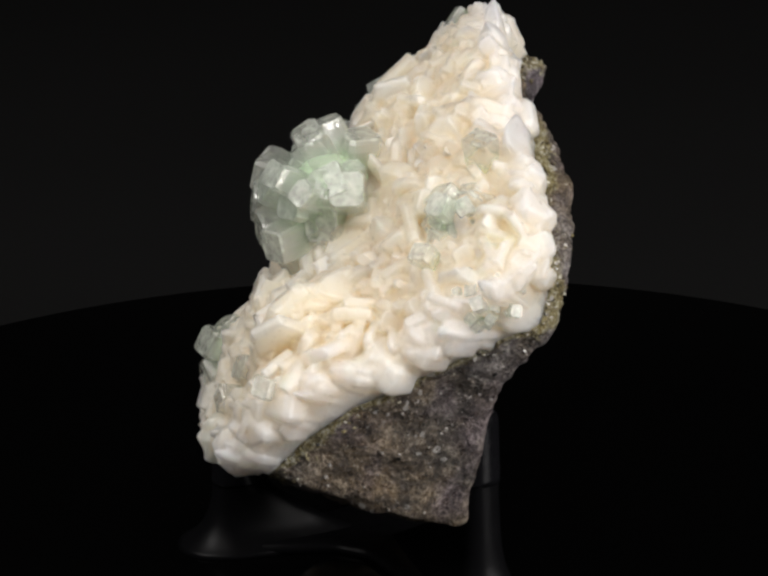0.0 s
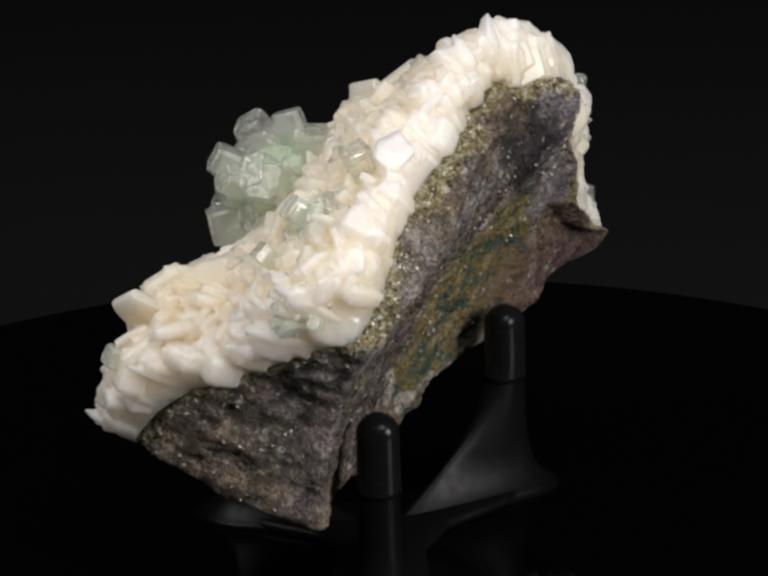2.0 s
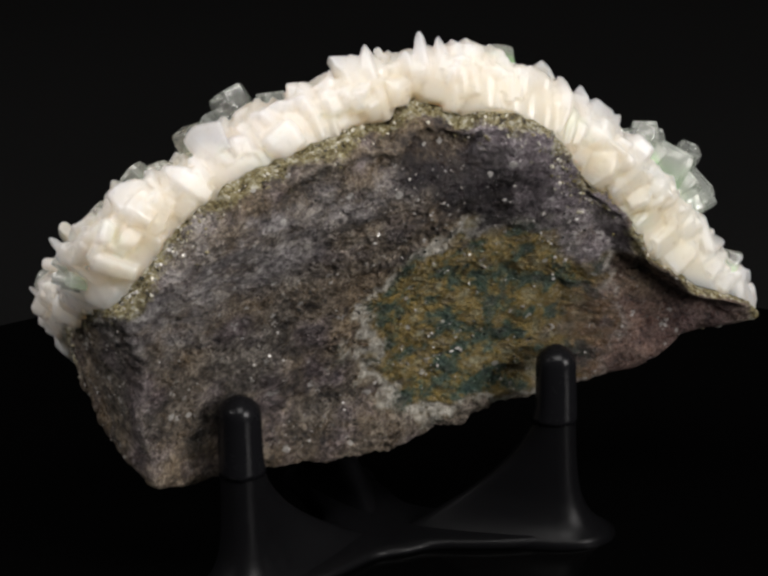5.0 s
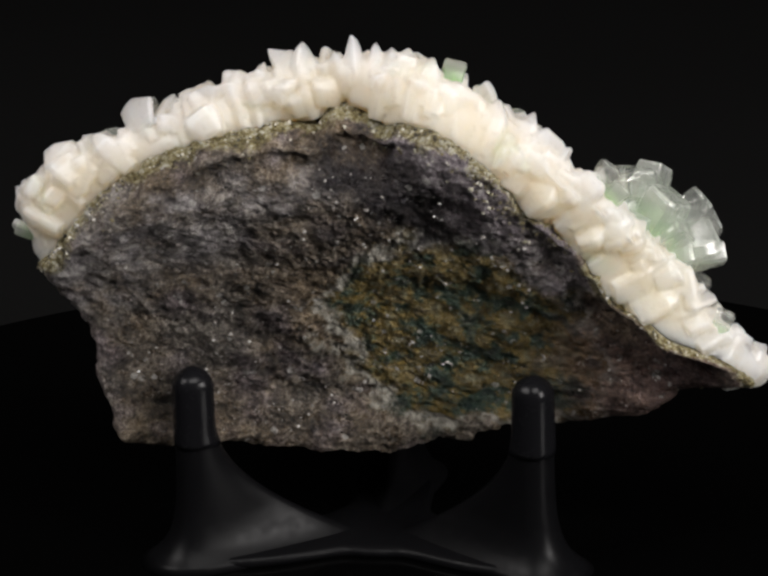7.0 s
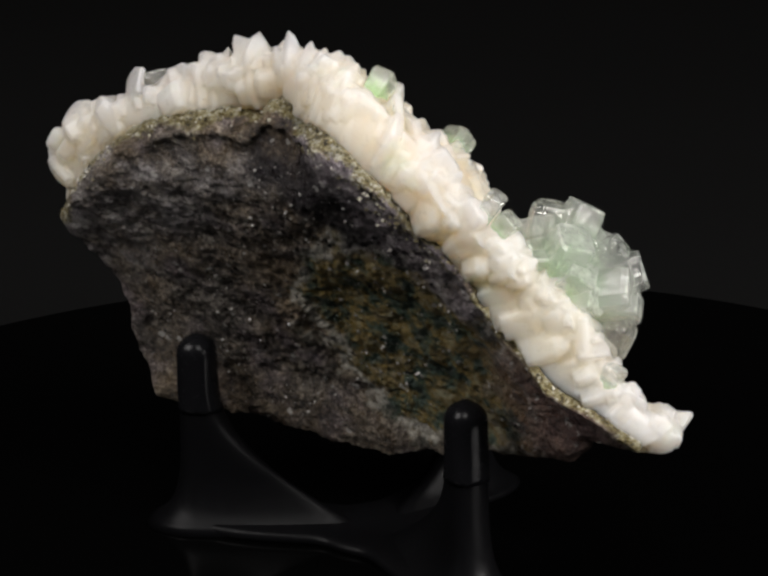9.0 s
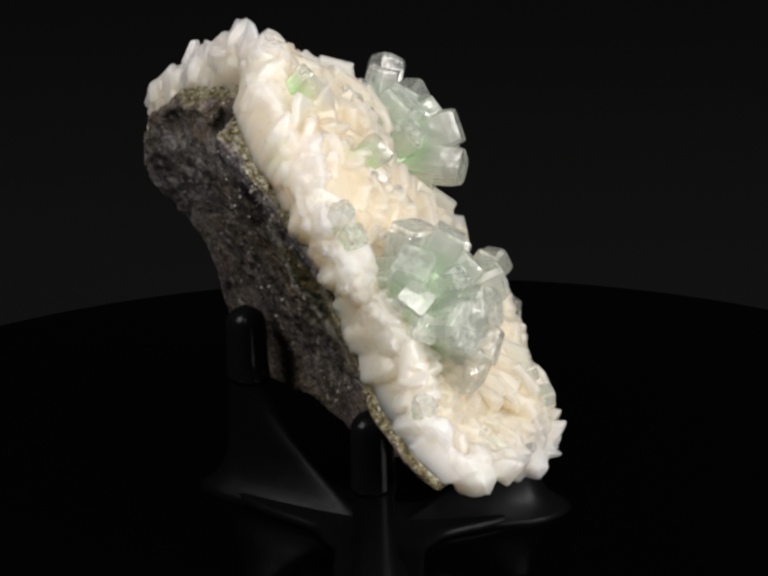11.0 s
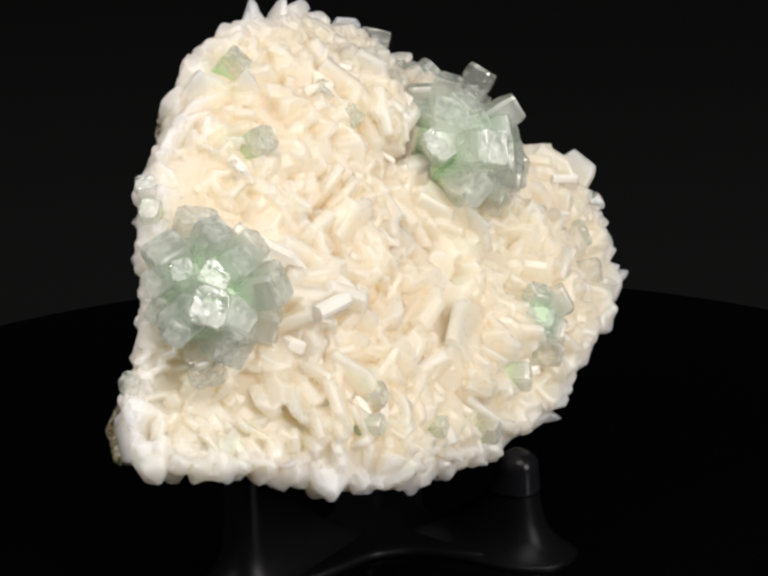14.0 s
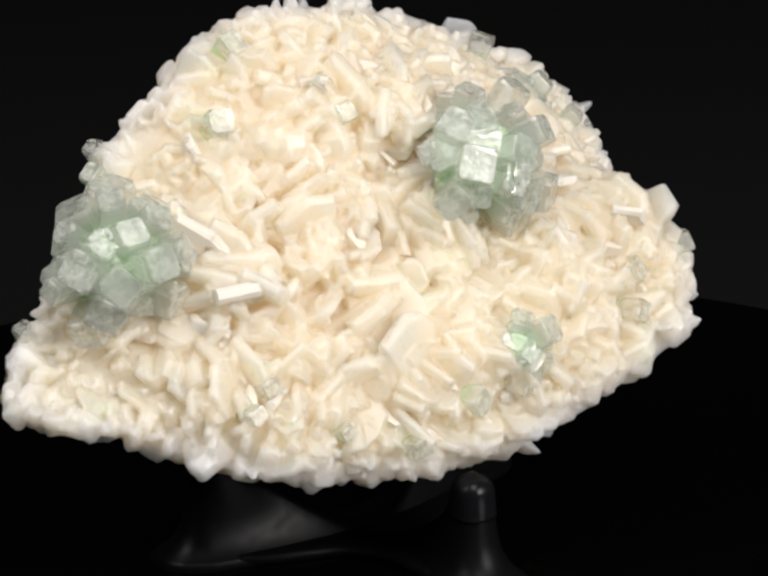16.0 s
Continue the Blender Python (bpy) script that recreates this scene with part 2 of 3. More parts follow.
def cloth_material(name, colour):
    mat = material(name, colour, 0.95)
    n = Nodes(mat)
    co = n.coords().outputs["Object"]
    f = n.noise(co, 9.0, 3.0)
    n.link(n.mix(f, tuple(c * 0.85 for c in colour), tuple(c * 1.15 for c in colour)), n.b.inputs["Base Color"])
    n.b.inputs["Specular IOR Level"].default_value = 0.1
    n.bump(n.noise(co, 900.0, 2.0), 0.0002, 0.3)
    return mat


BACKDROP = cloth_material("dark_backdrop_cloth", (0.0128, 0.0128, 0.0133))
BENCH = cloth_material("black_bench_cloth", (0.006, 0.006, 0.006))


# ---- mesh helpers ----
def mesh_of(name, verts, faces, mat, smooth=False):
    me = bpy.data.meshes.new(name)
    me.from_pydata([tuple(v) for v in verts], [], faces)
    me.materials.append(mat)
    if smooth:
        me.polygons.foreach_set("use_smooth", [True] * len(me.polygons))
    me.update()
    return me


def part_mesh(name, me, parent, label="", kind=""):
    ob = new(name, me)
    ob.parent = parent
    return tagged(ob, label, kind=kind)


def part(name, bm, mat, parent, label="", smooth=True):
    me = bpy.data.meshes.new(name)
    bm.to_mesh(me)
    bm.free()
    me.materials.append(mat)
    me.polygons.foreach_set("use_smooth", [smooth] * len(me.polygons))
    return part_mesh(name, me, parent, label)


def rings_mesh(rings, closed_start=True, closed_end=True):
    """Vertices and faces of a loft through rings of equal length."""
    k = len(rings[0])
    verts = [p for r in rings for p in r]
    faces = []
    for i in range(len(rings) - 1):
        for j in range(k):
            a, b = i * k + j, i * k + (j + 1) % k
            faces.append((a, b, b + k, a + k))
    if closed_start:
        faces.append(tuple(reversed(range(k))))
    if closed_end:
        faces.append(tuple(range((len(rings) - 1) * k, len(rings) * k)))
    return verts, faces


# ---- setting: bench, backdrop, room ----
def slab(name, centre, size, mat, label, bevel=0.004):
    bm = bmesh.new()
    bmesh.ops.create_cube(bm, size=1.0, matrix=Matrix.Translation(centre) @ Matrix.Diagonal((*size, 1)))
    bmesh.ops.bevel(bm, geom=bm.edges[:], offset=bevel, segments=2, affect="EDGES")
    me = bpy.data.meshes.new(name)
    bm.to_mesh(me)
    bm.free()
    me.materials.append(mat)
    return tagged(new(name, me), label, name.split("_")[0], kind="structure")


slab("ground", (0, 0, -0.060), (3.0, 3.0, 0.04), BENCH, "black cloth over a flat bench top")
slab("backdrop", (0, 1.46, 0.9), (3.0, 0.04, 2.0), BACKDROP, "dark grey cloth backdrop hanging behind the bench")
slab("wall_left", (-1.52, 0, 0.9), (0.04, 3.0, 2.0), BACKDROP, "dark studio wall beside the bench")
slab("wall_right", (1.52, 0, 0.9), (0.04, 3.0, 2.0), BACKDROP, "dark studio wall beside the bench")
slab("wall_back", (0, -1.52, 0.9), (3.0, 0.04, 2.0), BACKDROP, "dark studio wall behind the camera")
slab("ceiling", (0, 0, 1.92), (3.1, 3.1, 0.04), BACKDROP, "dark studio ceiling")


PLATE = -0.0025


def turntable():
    top = new("turntable")
    tagged(top, "round glossy black turntable lying flat on the bench", "turntable")
    bm = bmesh.new()
    bmesh.ops.create_cone(bm, cap_ends=True, segments=160, radius1=0.1230, radius2=0.1230, depth=0.010, matrix=Matrix.Translation((0, 0, PLATE - 0.005)))
    bmesh.ops.bevel(bm, geom=[e for e in bm.edges if len(e.link_faces) == 2 and e.calc_face_angle() > 1.0], offset=0.0012, segments=3, affect="EDGES")
    part("plate", bm, ACRYLIC, top, "glossy black acrylic plate", smooth=False)
    bm = bmesh.new()
    bmesh.ops.create_cone(bm, cap_ends=True, segments=96, radius1=0.085, radius2=0.082, depth=0.0285, matrix=Matrix.Translation((0, 0, PLATE - 0.0243)))
    part("base", bm, PLASTIC, top, "matt black drive base", smooth=False)
    return top


TURNTABLE = turntable()


# ---- the stand ----
def stadium(cx, cy, ax, inner, outer, half, z, k=28):
    """A rounded cross-section: from -inner to +outer along the radial direction ax, half wide across."""
    pts = []
    side = Vector((-ax[1], ax[0]))
    for i in range(k):
        a = 2 * math.pi * i / k
        c, s = math.cos(a), math.sin(a)
        r = outer if c > 0 else inner
        p = math.copysign(abs(c) ** 0.85, c) * r
        q = math.copysign(abs(s) ** 0.85, s) * half
        # the web narrows towards the hub
        if c < 0:
            q *= 1 - 0.60 * min(1.0, max(0.0, (inner - half) / 10.0)) * abs(c)
        pts.append((cx + ax[0] * p + side[0] * q, cy + ax[1] * p + side[1] * q, z))
    return pts


def stand_leg(parent, x, y, top):
    """A round-headed peg that flares into a foot, with a web that sweeps down to the hub and a sleeve over its head."""
    ax = Vector((x, y)).normalized()
    r = 2.75
    reach = Vector((x, y)).length
    low = PLATE * 1000 + 0.1
    rows, sleeve = [], []
    for i in range(37):
        f = i / 36.0
        h = (top - low) * (1 - (1 - f) ** 1.35)
        z = low + h
        flare = math.exp(-h / 3.0)
        web = max(0.0, 1 - h / min(22.0, top - low - 1.5))
        inner = r + 0.2 * (1 - f) + (reach * 0.95 - r) * web ** 2.0
        outer = r + 0.35 * (1 - f) + 5.8 * flare
        half = r + 0.3 * (1 - f) + 4.2 * flare
        if z > top - r:
            k = math.sqrt(max(0.0, 1 - ((z - top + r) / r) ** 2))
            inner, outer, half = max(0.25, inner * k), max(0.25, outer * k), max(0.25, half * k)
        rows.append(stadium(x, y, ax, inner, outer, half, z))
        if h > (top - low) * 0.60:
            sleeve.append(stadium(x, y, ax, inner + 0.22, outer + 0.22, half + 0.22, z + (0.2 if f == 1.0 else 0.0)))
    verts, faces = rings_mesh(rows)
    me = mesh_of("leg", [Vector(v) * 0.001 for v in verts], faces, PLASTIC, True)
    leg = part_mesh("leg", me, parent, "flared black peg with a web")
    verts, faces = rings_mesh(sleeve)
    part_mesh("sleeve", mesh_of("sleeve", [Vector(v) * 0.001 for v in verts], faces, RUBBER, True), leg, "round-headed black rubber sleeve")
    return leg


PEGS = ((-25.8, -10.9, 27.6), (24.0, -11.3, 27.4), (0.6, 22.0, 14.0))


def display_stand():
    top = new("display_stand")
    tagged(top, "black plastic three-peg display stand on the turntable", "stand")
    for x, y, z in PEGS:
        stand_leg(top, x, y, z)
    # the flat three-lobed plate that joins the feet
    rows = []
    angles = [math.atan2(y, x) for x, y, z in PEGS]
    reach = [math.hypot(x, y) for x, y, z in PEGS]
    for z, grow in ((-2.4, 0.0), (-1.7, -0.1), (-1.2, -0.5), (-0.9, -1.6)):
        ring = []
        for i in range(144):
            a = 2 * math.pi * i / 144
            rad = 9.5
            for b, q in zip(angles, reach):
                d = (a - b + math.pi) % (2 * math.pi) - math.pi
                rad += (q + 4.0 - 9.5) * math.exp(-(d / 0.40) ** 2)
            rad += grow
            ring.append(Vector((math.cos(a) * rad, math.sin(a) * rad, z)) * 0.001)
        rows.append(ring)
    verts, faces = rings_mesh(rows)
    part_mesh("base", mesh_of("base", verts, faces, PLASTIC, True), top, "flat three-lobed black base")
    return top


STAND = display_stand()

# ---- the specimen ----
# Slab frame in millimetres: u along the slab, v up its slope, w out of its crystal face.
LEAN = radians(27)
SLAB = Matrix(((0.001, 0, 0, 0), (0, -0.001 * math.sin(LEAN), 0.001 * math.cos(LEAN), 0), (0, 0.001 * math.cos(LEAN), 0.001 * math.sin(LEAN), 0.015), (0, 0, 0, 1)))
CENTRE = (0.0, 26.0)
N_RING = 480

# outline of the crystal crust (u, v), and of the line where it meets the rock (u, v, w)
CRUST = [(57.5, 17.3), (54.5, 13), (48, 11), (42, 6.5), (37, 2), (29, -3), (23, -4.5), (9, -8), (-3, -9), (-14, -7.5), (-20, -5), (-33, -2), (-41, 2),
         (-44, 5.5), (-45.3, 12), (-46, 20), (-47, 29), (-50, 38.5), (-49, 44), (-38.5, 49.5), (-26, 53.5), (-15, 59), (0, 62), (12, 62), (18, 60), (23, 55.5), (30, 51), (35.5, 45.5), (43, 37), (48.5, 30.5), (52, 26)]
CONTACT = [(55.5, 19, -7), (46, 14.5, -2), (35, 5.5, 5), (20, 0, 9), (7, -4, 12), (0, -6, 13), (-13, -5.5, 17), (-25, -3.5, 20), (-41, 0.5, 22), (-43.5, 8, 20), (-45, 14, 17), (-45, 21, 11),
           (-46, 30, 4), (-45.5, 35, -1), (-40, 41, 0), (-32, 48, 4), (-18, 54, 5), (-6, 54.5, 8), (-1, 57, 9), (5, 57, 5), (11, 58.5, 2), (17, 54.5, 0), (24, 45, 0), (36, 31.5, -4), (44, 26.5, -7), (52, 23.5, -8)]


def polar(points, extra):
    """Radius (or another value) round CENTRE as a periodic function of the angle."""
    rows = sorted((math.atan2(p[1] - CENTRE[1], p[0] - CENTRE[0]), extra(p)) for p in points)
    a = np.array([r[0] for r in rows])
    v = np.array([r[1] for r in rows])
    a = np.concatenate([a - 2 * math.pi, a, a + 2 * math.pi])
    v = np.concatenate([v, v, v])
    return lambda x: float(np.interp(x, a, v))


def away(p):
    return math.hypot(p[0] - CENTRE[0], p[1] - CENTRE[1])


crust_radius = polar(CRUST, away)
contact_line = polar(CONTACT, away)


def contact_radius(a):
    """The ragged line where rock and crust meet."""
    c, q = math.cos(a), math.sin(a)
    return contact_line(a) + 0.55 * noise.noise(Vector((c * 13, q * 13, 0.7))) + 0.35 * noise.noise(Vector((c * 34, q * 34, 2.7)))



contact_height = polar(CONTACT, lambda p: p[2])


def lump(u, v, scale, seed):
    return noise.noise(Vector((u * scale, v * scale, seed)))


def face_height(u, v):
    """Height of the crystal tips over the slab's mid plane: a broad swelling that falls off towards the narrow end."""
    a, b = u / 50.0, (v - 28.0) / 35.0
    w = 21.8 - 7.05 * a - 5.3 * b - 13.9 * a * a + 3.9 * a * b - 3.6 * b * b - 3.3 * a ** 3 - 12.6 * a * a * b + 1.2 * b ** 3
    for cu, cv, r, h in ((-37, 18, 8, 5), (-20, 17, 7, 3), (-5, 43, 7, 3.5), (23, 46, 6, 3.0), (29, 3, 7, 3), (-46, 24, 6, -4), (2, 22, 7, -2), (-12, 3, 17, 2.5), (-20, 49, 12, 1.8), (4, 51, 12, 1.8)):
        w += h * math.exp(-((u - cu) ** 2 + (v - cv) ** 2) / (r * r))
    return w


def back_height(u, v):
    """The broken back of the rock."""
    w = 0.8 - 5.0 * (u / 46.0) ** 2 - (2.5 * (u / 46.0) ** 3 if u > 0 else 0)
    w -= 2.2 * max(0.0, (v - 30) / 25.0)
    # bevelled upper edge
    b = min(1.0, max(0.0, (v - 44) / 12.0))
    w += 7.0 * b * b * max(0.0, min(1.0, (10 - u) / 8.0)) * max(0.0, min(1.0, (u + 30) / 8.0))
    # a ledge that runs down the slope
    d = (u - 17) * 0.85 + (v - 52) * 0.5
    w += 1.3 / (1 + math.exp(-d * 2.5)) * (0.6 if u > 8 else 0.0)
    w -= 3.2 * math.exp(-((u + 39) / 11.0) ** 2 - ((v - 2) / 11.0) ** 2) + 1.5 * math.exp(-((u - 38) / 10.0) ** 2 - ((v - 10) / 8.0) ** 2)
    w -= 2.6 * max(0.0, min(1.0, (7 - v) / 9.0))
    w += 1.6 * math.exp(-((u + 44) / 14.0) ** 2 - ((v - 24) / 9.0) ** 2)
    # hollow of the altered patch
    w += 1.0 / (1 + math.exp((((u - 12) / 19.0) ** 2 + ((v - 15) / 15.0) ** 2 - 1) * 9))
    return w


def spot(angle, f):
    return CENTRE[0] + math.cos(angle) * f, CENTRE[1] + math.sin(angle) * f


def rough(u, v, w, amount):
    p = Vector((u, v, w))
    return amount * (noise.noise(p * 0.16) + 0.6 * noise.noise(p * 0.42 + Vector((7, 0, 0))) + 0.4 * noise.noise(p * 1.1 + Vector((0, 9, 0))) + 0.22 * noise.noise(p * 2.6 + Vector((0, 9, 5))))


def rim_point(a, s):
    """A point of the rock's broken rim: s 0..1 from the contact line to the back."""
    top = contact_height(a)
    u, v = spot(a, contact_radius(a) * 0.9)
    thick = max(1.3, top - back_height(u, v))
    rad = contact_radius(a) - (0.12 + 0.30 * math.exp(-((a - 3.16) / 0.28) ** 2)) * thick * s
    rad += 1.7 * math.exp(-((a - 4.0) / 0.42) ** 2) * math.sin(math.pi * min(1.0, s))
    u, v = spot(a, rad)
    w = top - thick * s
    k = rough(u, v, w, 1.25) * (0.4 + 0.6 * math.sin(math.pi * min(s, 0.8)))
    u, v = spot(a, rad + k - (0.5 if s == 1.0 else 0.0))
    return u, v, w, thick


def matrix_rock(parent):
    rings, belt = [], []
    angles = [2 * math.pi * i / N_RING for i in range(N_RING)]
    width = [2.6 + 4.5 * noise.noise(Vector((math.cos(a) * 5, math.sin(a) * 5, 1.0))) + (2.2 if 0.9 < a < 3.1 else 0.0) for a in angles]
    # hidden upper sheet
    for f in (0.05, 0.5, 0.85, 0.965):
        ring = []
        for a in angles:
            r = contact_radius(a) * f
            u, v = spot(a, r)
            ring.append((u, v, max(back_height(u, v) + 1.2, min(contact_height(a) + (1 - f) * 5, face_height(u, v) - 4.5))))
        rings.append(ring)
        belt.append([1.0] * N_RING)
    # broken rim from the contact line to the back, sloping inwards
    for s in [i / 24.0 for i in range(25)]:
        ring = []
        near = []
        for a, b in zip(angles, width):
            u, v, w, thick = rim_point(a, s)
            ring.append((u, v, w))
            near.append(max(0.0, 1 - s * thick / max(1.2, b)))
        rings.append(ring)
        belt.append(near)
    # the back sheet
    steps = 110
    edge = rings[-1]
    rim_thick = [rim_point(a, 0.0)[3] for a in angles]
    for i in range(1, steps):
        f = 1 - i / steps
        ring, near = [], []
        for j, a in enumerate(angles):
            r0 = math.hypot(edge[j][0] - CENTRE[0], edge[j][1] - CENTRE[1])
            u, v = spot(a, r0 * f)
            e = max(0.0, (f - 0.9) / 0.1)
            w = back_height(u, v) * (1 - e) + min(edge[j][2], back_height(u, v) + 2) * e
            ring.append((u, v, w - rough(u, v, 3.0, 0.7) - 0.25 * noise.noise(Vector((u * 1.3, v * 2.2, 4.0)))))
            near.append(max(0.0, 1 - (rim_thick[j] + r0 * (1 - f)) / max(1.2, width[j])))
        rings.append(ring)
        belt.append(near)
    verts, faces = rings_mesh(rings)
    me = mesh_of("matrix_rock", [SLAB @ Vector(p) for p in verts], [tuple(reversed(f)) for f in faces], BASALT, True)
    layer = me.attributes.new("belt", "FLOAT", "POINT")
    flat = [x for row in belt for x in row]
    layer.data.foreach_set("value", np.array((flat + [0.0] * len(me.vertices))[:len(me.vertices)], dtype=np.float32))
    return part_mesh("matrix_rock", me, parent, "dark grey-brown basalt with rusty and green patches")


def crust_point(a, f, drop=2.1):
    """A point of the crust's core: f 0..1 from the middle to the rim, 1..2 down the rim to the rock."""
    ro, rc = crust_radius(a), contact_radius(a)
    wc = contact_height(a)
    u, v = spot(a, ro)
    rim = max(face_height(u, v) - drop - 1.5, wc + 2.2 + max(0.0, min(2.5, (u - 36) * 0.25)))
    if f <= 1.0:
        u, v = spot(a, ro * f)
        w = face_height(u, v) - drop + 1.5 * lump(u, v, 0.13, 3.1) + 0.8 * lump(u, v, 0.35, 8.2)
        e = max(0.0, (f - 0.86) / 0.14) ** 2
        return Vector((u, v, w * (1 - e) + rim * e))
    s = f - 1.0
    r = ro * (1 - s) + (rc + 0.15) * s
    r += 0.7 * math.sin(math.pi * s) + 0.5 * lump(a * 9.0, s * 3, 1.0, 5.5) * (1 - s)
    u, v = spot(a, r)
    return Vector((u, v, rim * (1 - s) + (wc - 0.1) * s))


# crystal shapes, one unit long, standing on z = 0 and reaching a little below it
def blade_shape(width, thick, tip, skew, rng):
    """A flat bladed crystal with a chisel end and bevelled faces."""
    a = width / 2
    outline = [(-a * 0.75, -0.35), (a * 0.75, -0.35), (a * rng.uniform(0.95, 1.1), 0.30), (a * rng.uniform(0.8, 1.0), 0.72 - tip), (a * 0.25 + skew, 0.72), (-a * 0.35 + skew, 0.72 - tip * 0.25), (-a * rng.uniform(0.85, 1.05), 0.66 - tip)]
    t = thick / 2
    rows = []
    for y, s in ((-t, 0.80), (-t * 0.45, 1.0), (t * 0.45, 1.0), (t, 0.80)):
        rows.append([(x * s, y, (z - 0.2) * (0.9 + 0.1 * s) + 0.2) for x, z in outline])
    return rings_mesh(rows)


def wedge_shape(rng):
    """A chunky tabular crystal with cut corners and a roof-like, pointed end."""
    a, t, c = rng.uniform(0.20, 0.30), rng.uniform(0.10, 0.19), 0.05
    ring = [(-a + c, -t), (a - c, -t), (a, -t + c), (a, t - c), (a - c, t), (-a + c, t), (-a, t - c), (-a, -t + c)]
    lean = rng.uniform(-0.6, 0.6) * a
    rows = []
    for z, sx, sy, go, tilt in ((-0.35, 0.75, 0.75, 0.0, 0.0), (0.15, 1.0, 1.0, 0.0, 0.0), (rng.uniform(0.28, 0.46), 0.96, 0.94, 0.2, 0.10), (rng.uniform(0.52, 0.60), 0.50, 0.60, 0.6, 0.14), (0.74, rng.uniform(0.04, 0.22), 0.20, 1.0, 0.03)):
        rows.append([(x * sx + lean * go, y * sy, z + tilt * x / a * 0.6) for x, y in ring])
    return rings_mesh(rows)


def column_shapes():
    rng = random.Random(11)
    return [wedge_shape(rng) for i in range(6)]


SHAPES = column_shapes()


def basis(direction, spin):
    d = Vector(direction).normalized()
    return d.to_track_quat("Z", "Y").to_matrix().to_4x4() @ Matrix.Rotation(spin, 4, "Z")


# radiating sprays of glassy prisms: foot (u, v, w), heading, reach, number, width, spread
SPRAYS = [
    ("big", (-12.5, 32.0, 20.8), (-0.10, 0.05, 1.0), 16.4, 27, 4.4, 1.0, GLASS),
    ("big", (37.5, 32.5, 2.5), (0.24, 0.08, 1.0), 15.0, 30, 4.5, 1.12, GLASS),
    ("fine", (-43, 33.5, 3.8), (-0.62, 0.45, 0.9), 9.2, 34, 1.5, 0.75, GREEN),
    ("mid", (-34, 40, 11), (-0.4, 0.55, 0.9), 8.0, 9, 3.6, 0.8, GLASS),
    ("mid", (-9, 5, 24.5), (-0.1, -0.3, 1.0), 8.0, 8, 3.2, 0.8, GLASS),
]
# lone prisms: place on the face (u, v), heading, length, width, material
LONE = [
    (-31, 50.5, (-0.35, 0.85, 0.6), 6.5, 4.0, CLEAR), (13.5, 58.5, (0.1, 0.2, 1.0), 4.5, 3.8, GLASS), (21, 47.5, (0.1, 0.1, 1.0), 6.0, 4.0, GLASS),
    (34.5, 49, (0.6, 0.7, 0.5), 6.5, 3.0, CLEAR), (36, 46, (0.7, 0.6, 0.5), 5.0, 3.0, GLASS), (51, 27.5, (0.4, 0.8, 0.6), 4.5, 2.8, CLEAR),
    (10, -4.5, (0.1, -0.5, 1.0), 7.0, 3.4, GLASS), (28, 9.5, (0.1, -0.1, 1.0), 5.5, 3.2, GLASS), (31.5, 6.5, (0.0, -0.3, 1.0), 5.5, 2.8, GREEN),
    (0, -1, (-0.2, -0.5, 1.0), 6.0, 3.6, GREEN), (-32, 10, (-0.3, 0.0, 1.0), 6.0, 3.4, GLASS), (-30, 4.5, (-0.2, -0.3, 1.0), 6.5, 3.4, CLEAR),
    (5, 49, (0.0, 0.3, 1.0), 5.0, 3.0, GLASS), (3.5, 44, (0.1, 0.1, 1.0), 5.0, 3.0, GREEN), (-7, 0, (-0.15, -0.55, 1.0), 9.5, 4.0, CLEAR),
    (-41, 36, (-0.4, 0.4, 0.9), 6.0, 3.2, GLASS), (-44, 12, (-0.7, 0.1, 0.7), 5.0, 3.0, GREEN), (19.5, 0.5, (0.0, -0.4, 1.0), 4.5, 2.6, GLASS),
]


def normal_at(u, v):
    return Vector((face_height(u - 0.8, v) - face_height(u + 0.8, v), face_height(u, v - 0.8) - face_height(u, v + 0.8), 1.6)).normalized()


def mid_plane(a, f):
    u, v = spot(a, contact_radius(a) * f)
    return Vector((u, v, max(back_height(u, v) + 2.2, min(contact_height(a) + 1.0, face_height(u, v) - 4.0))))


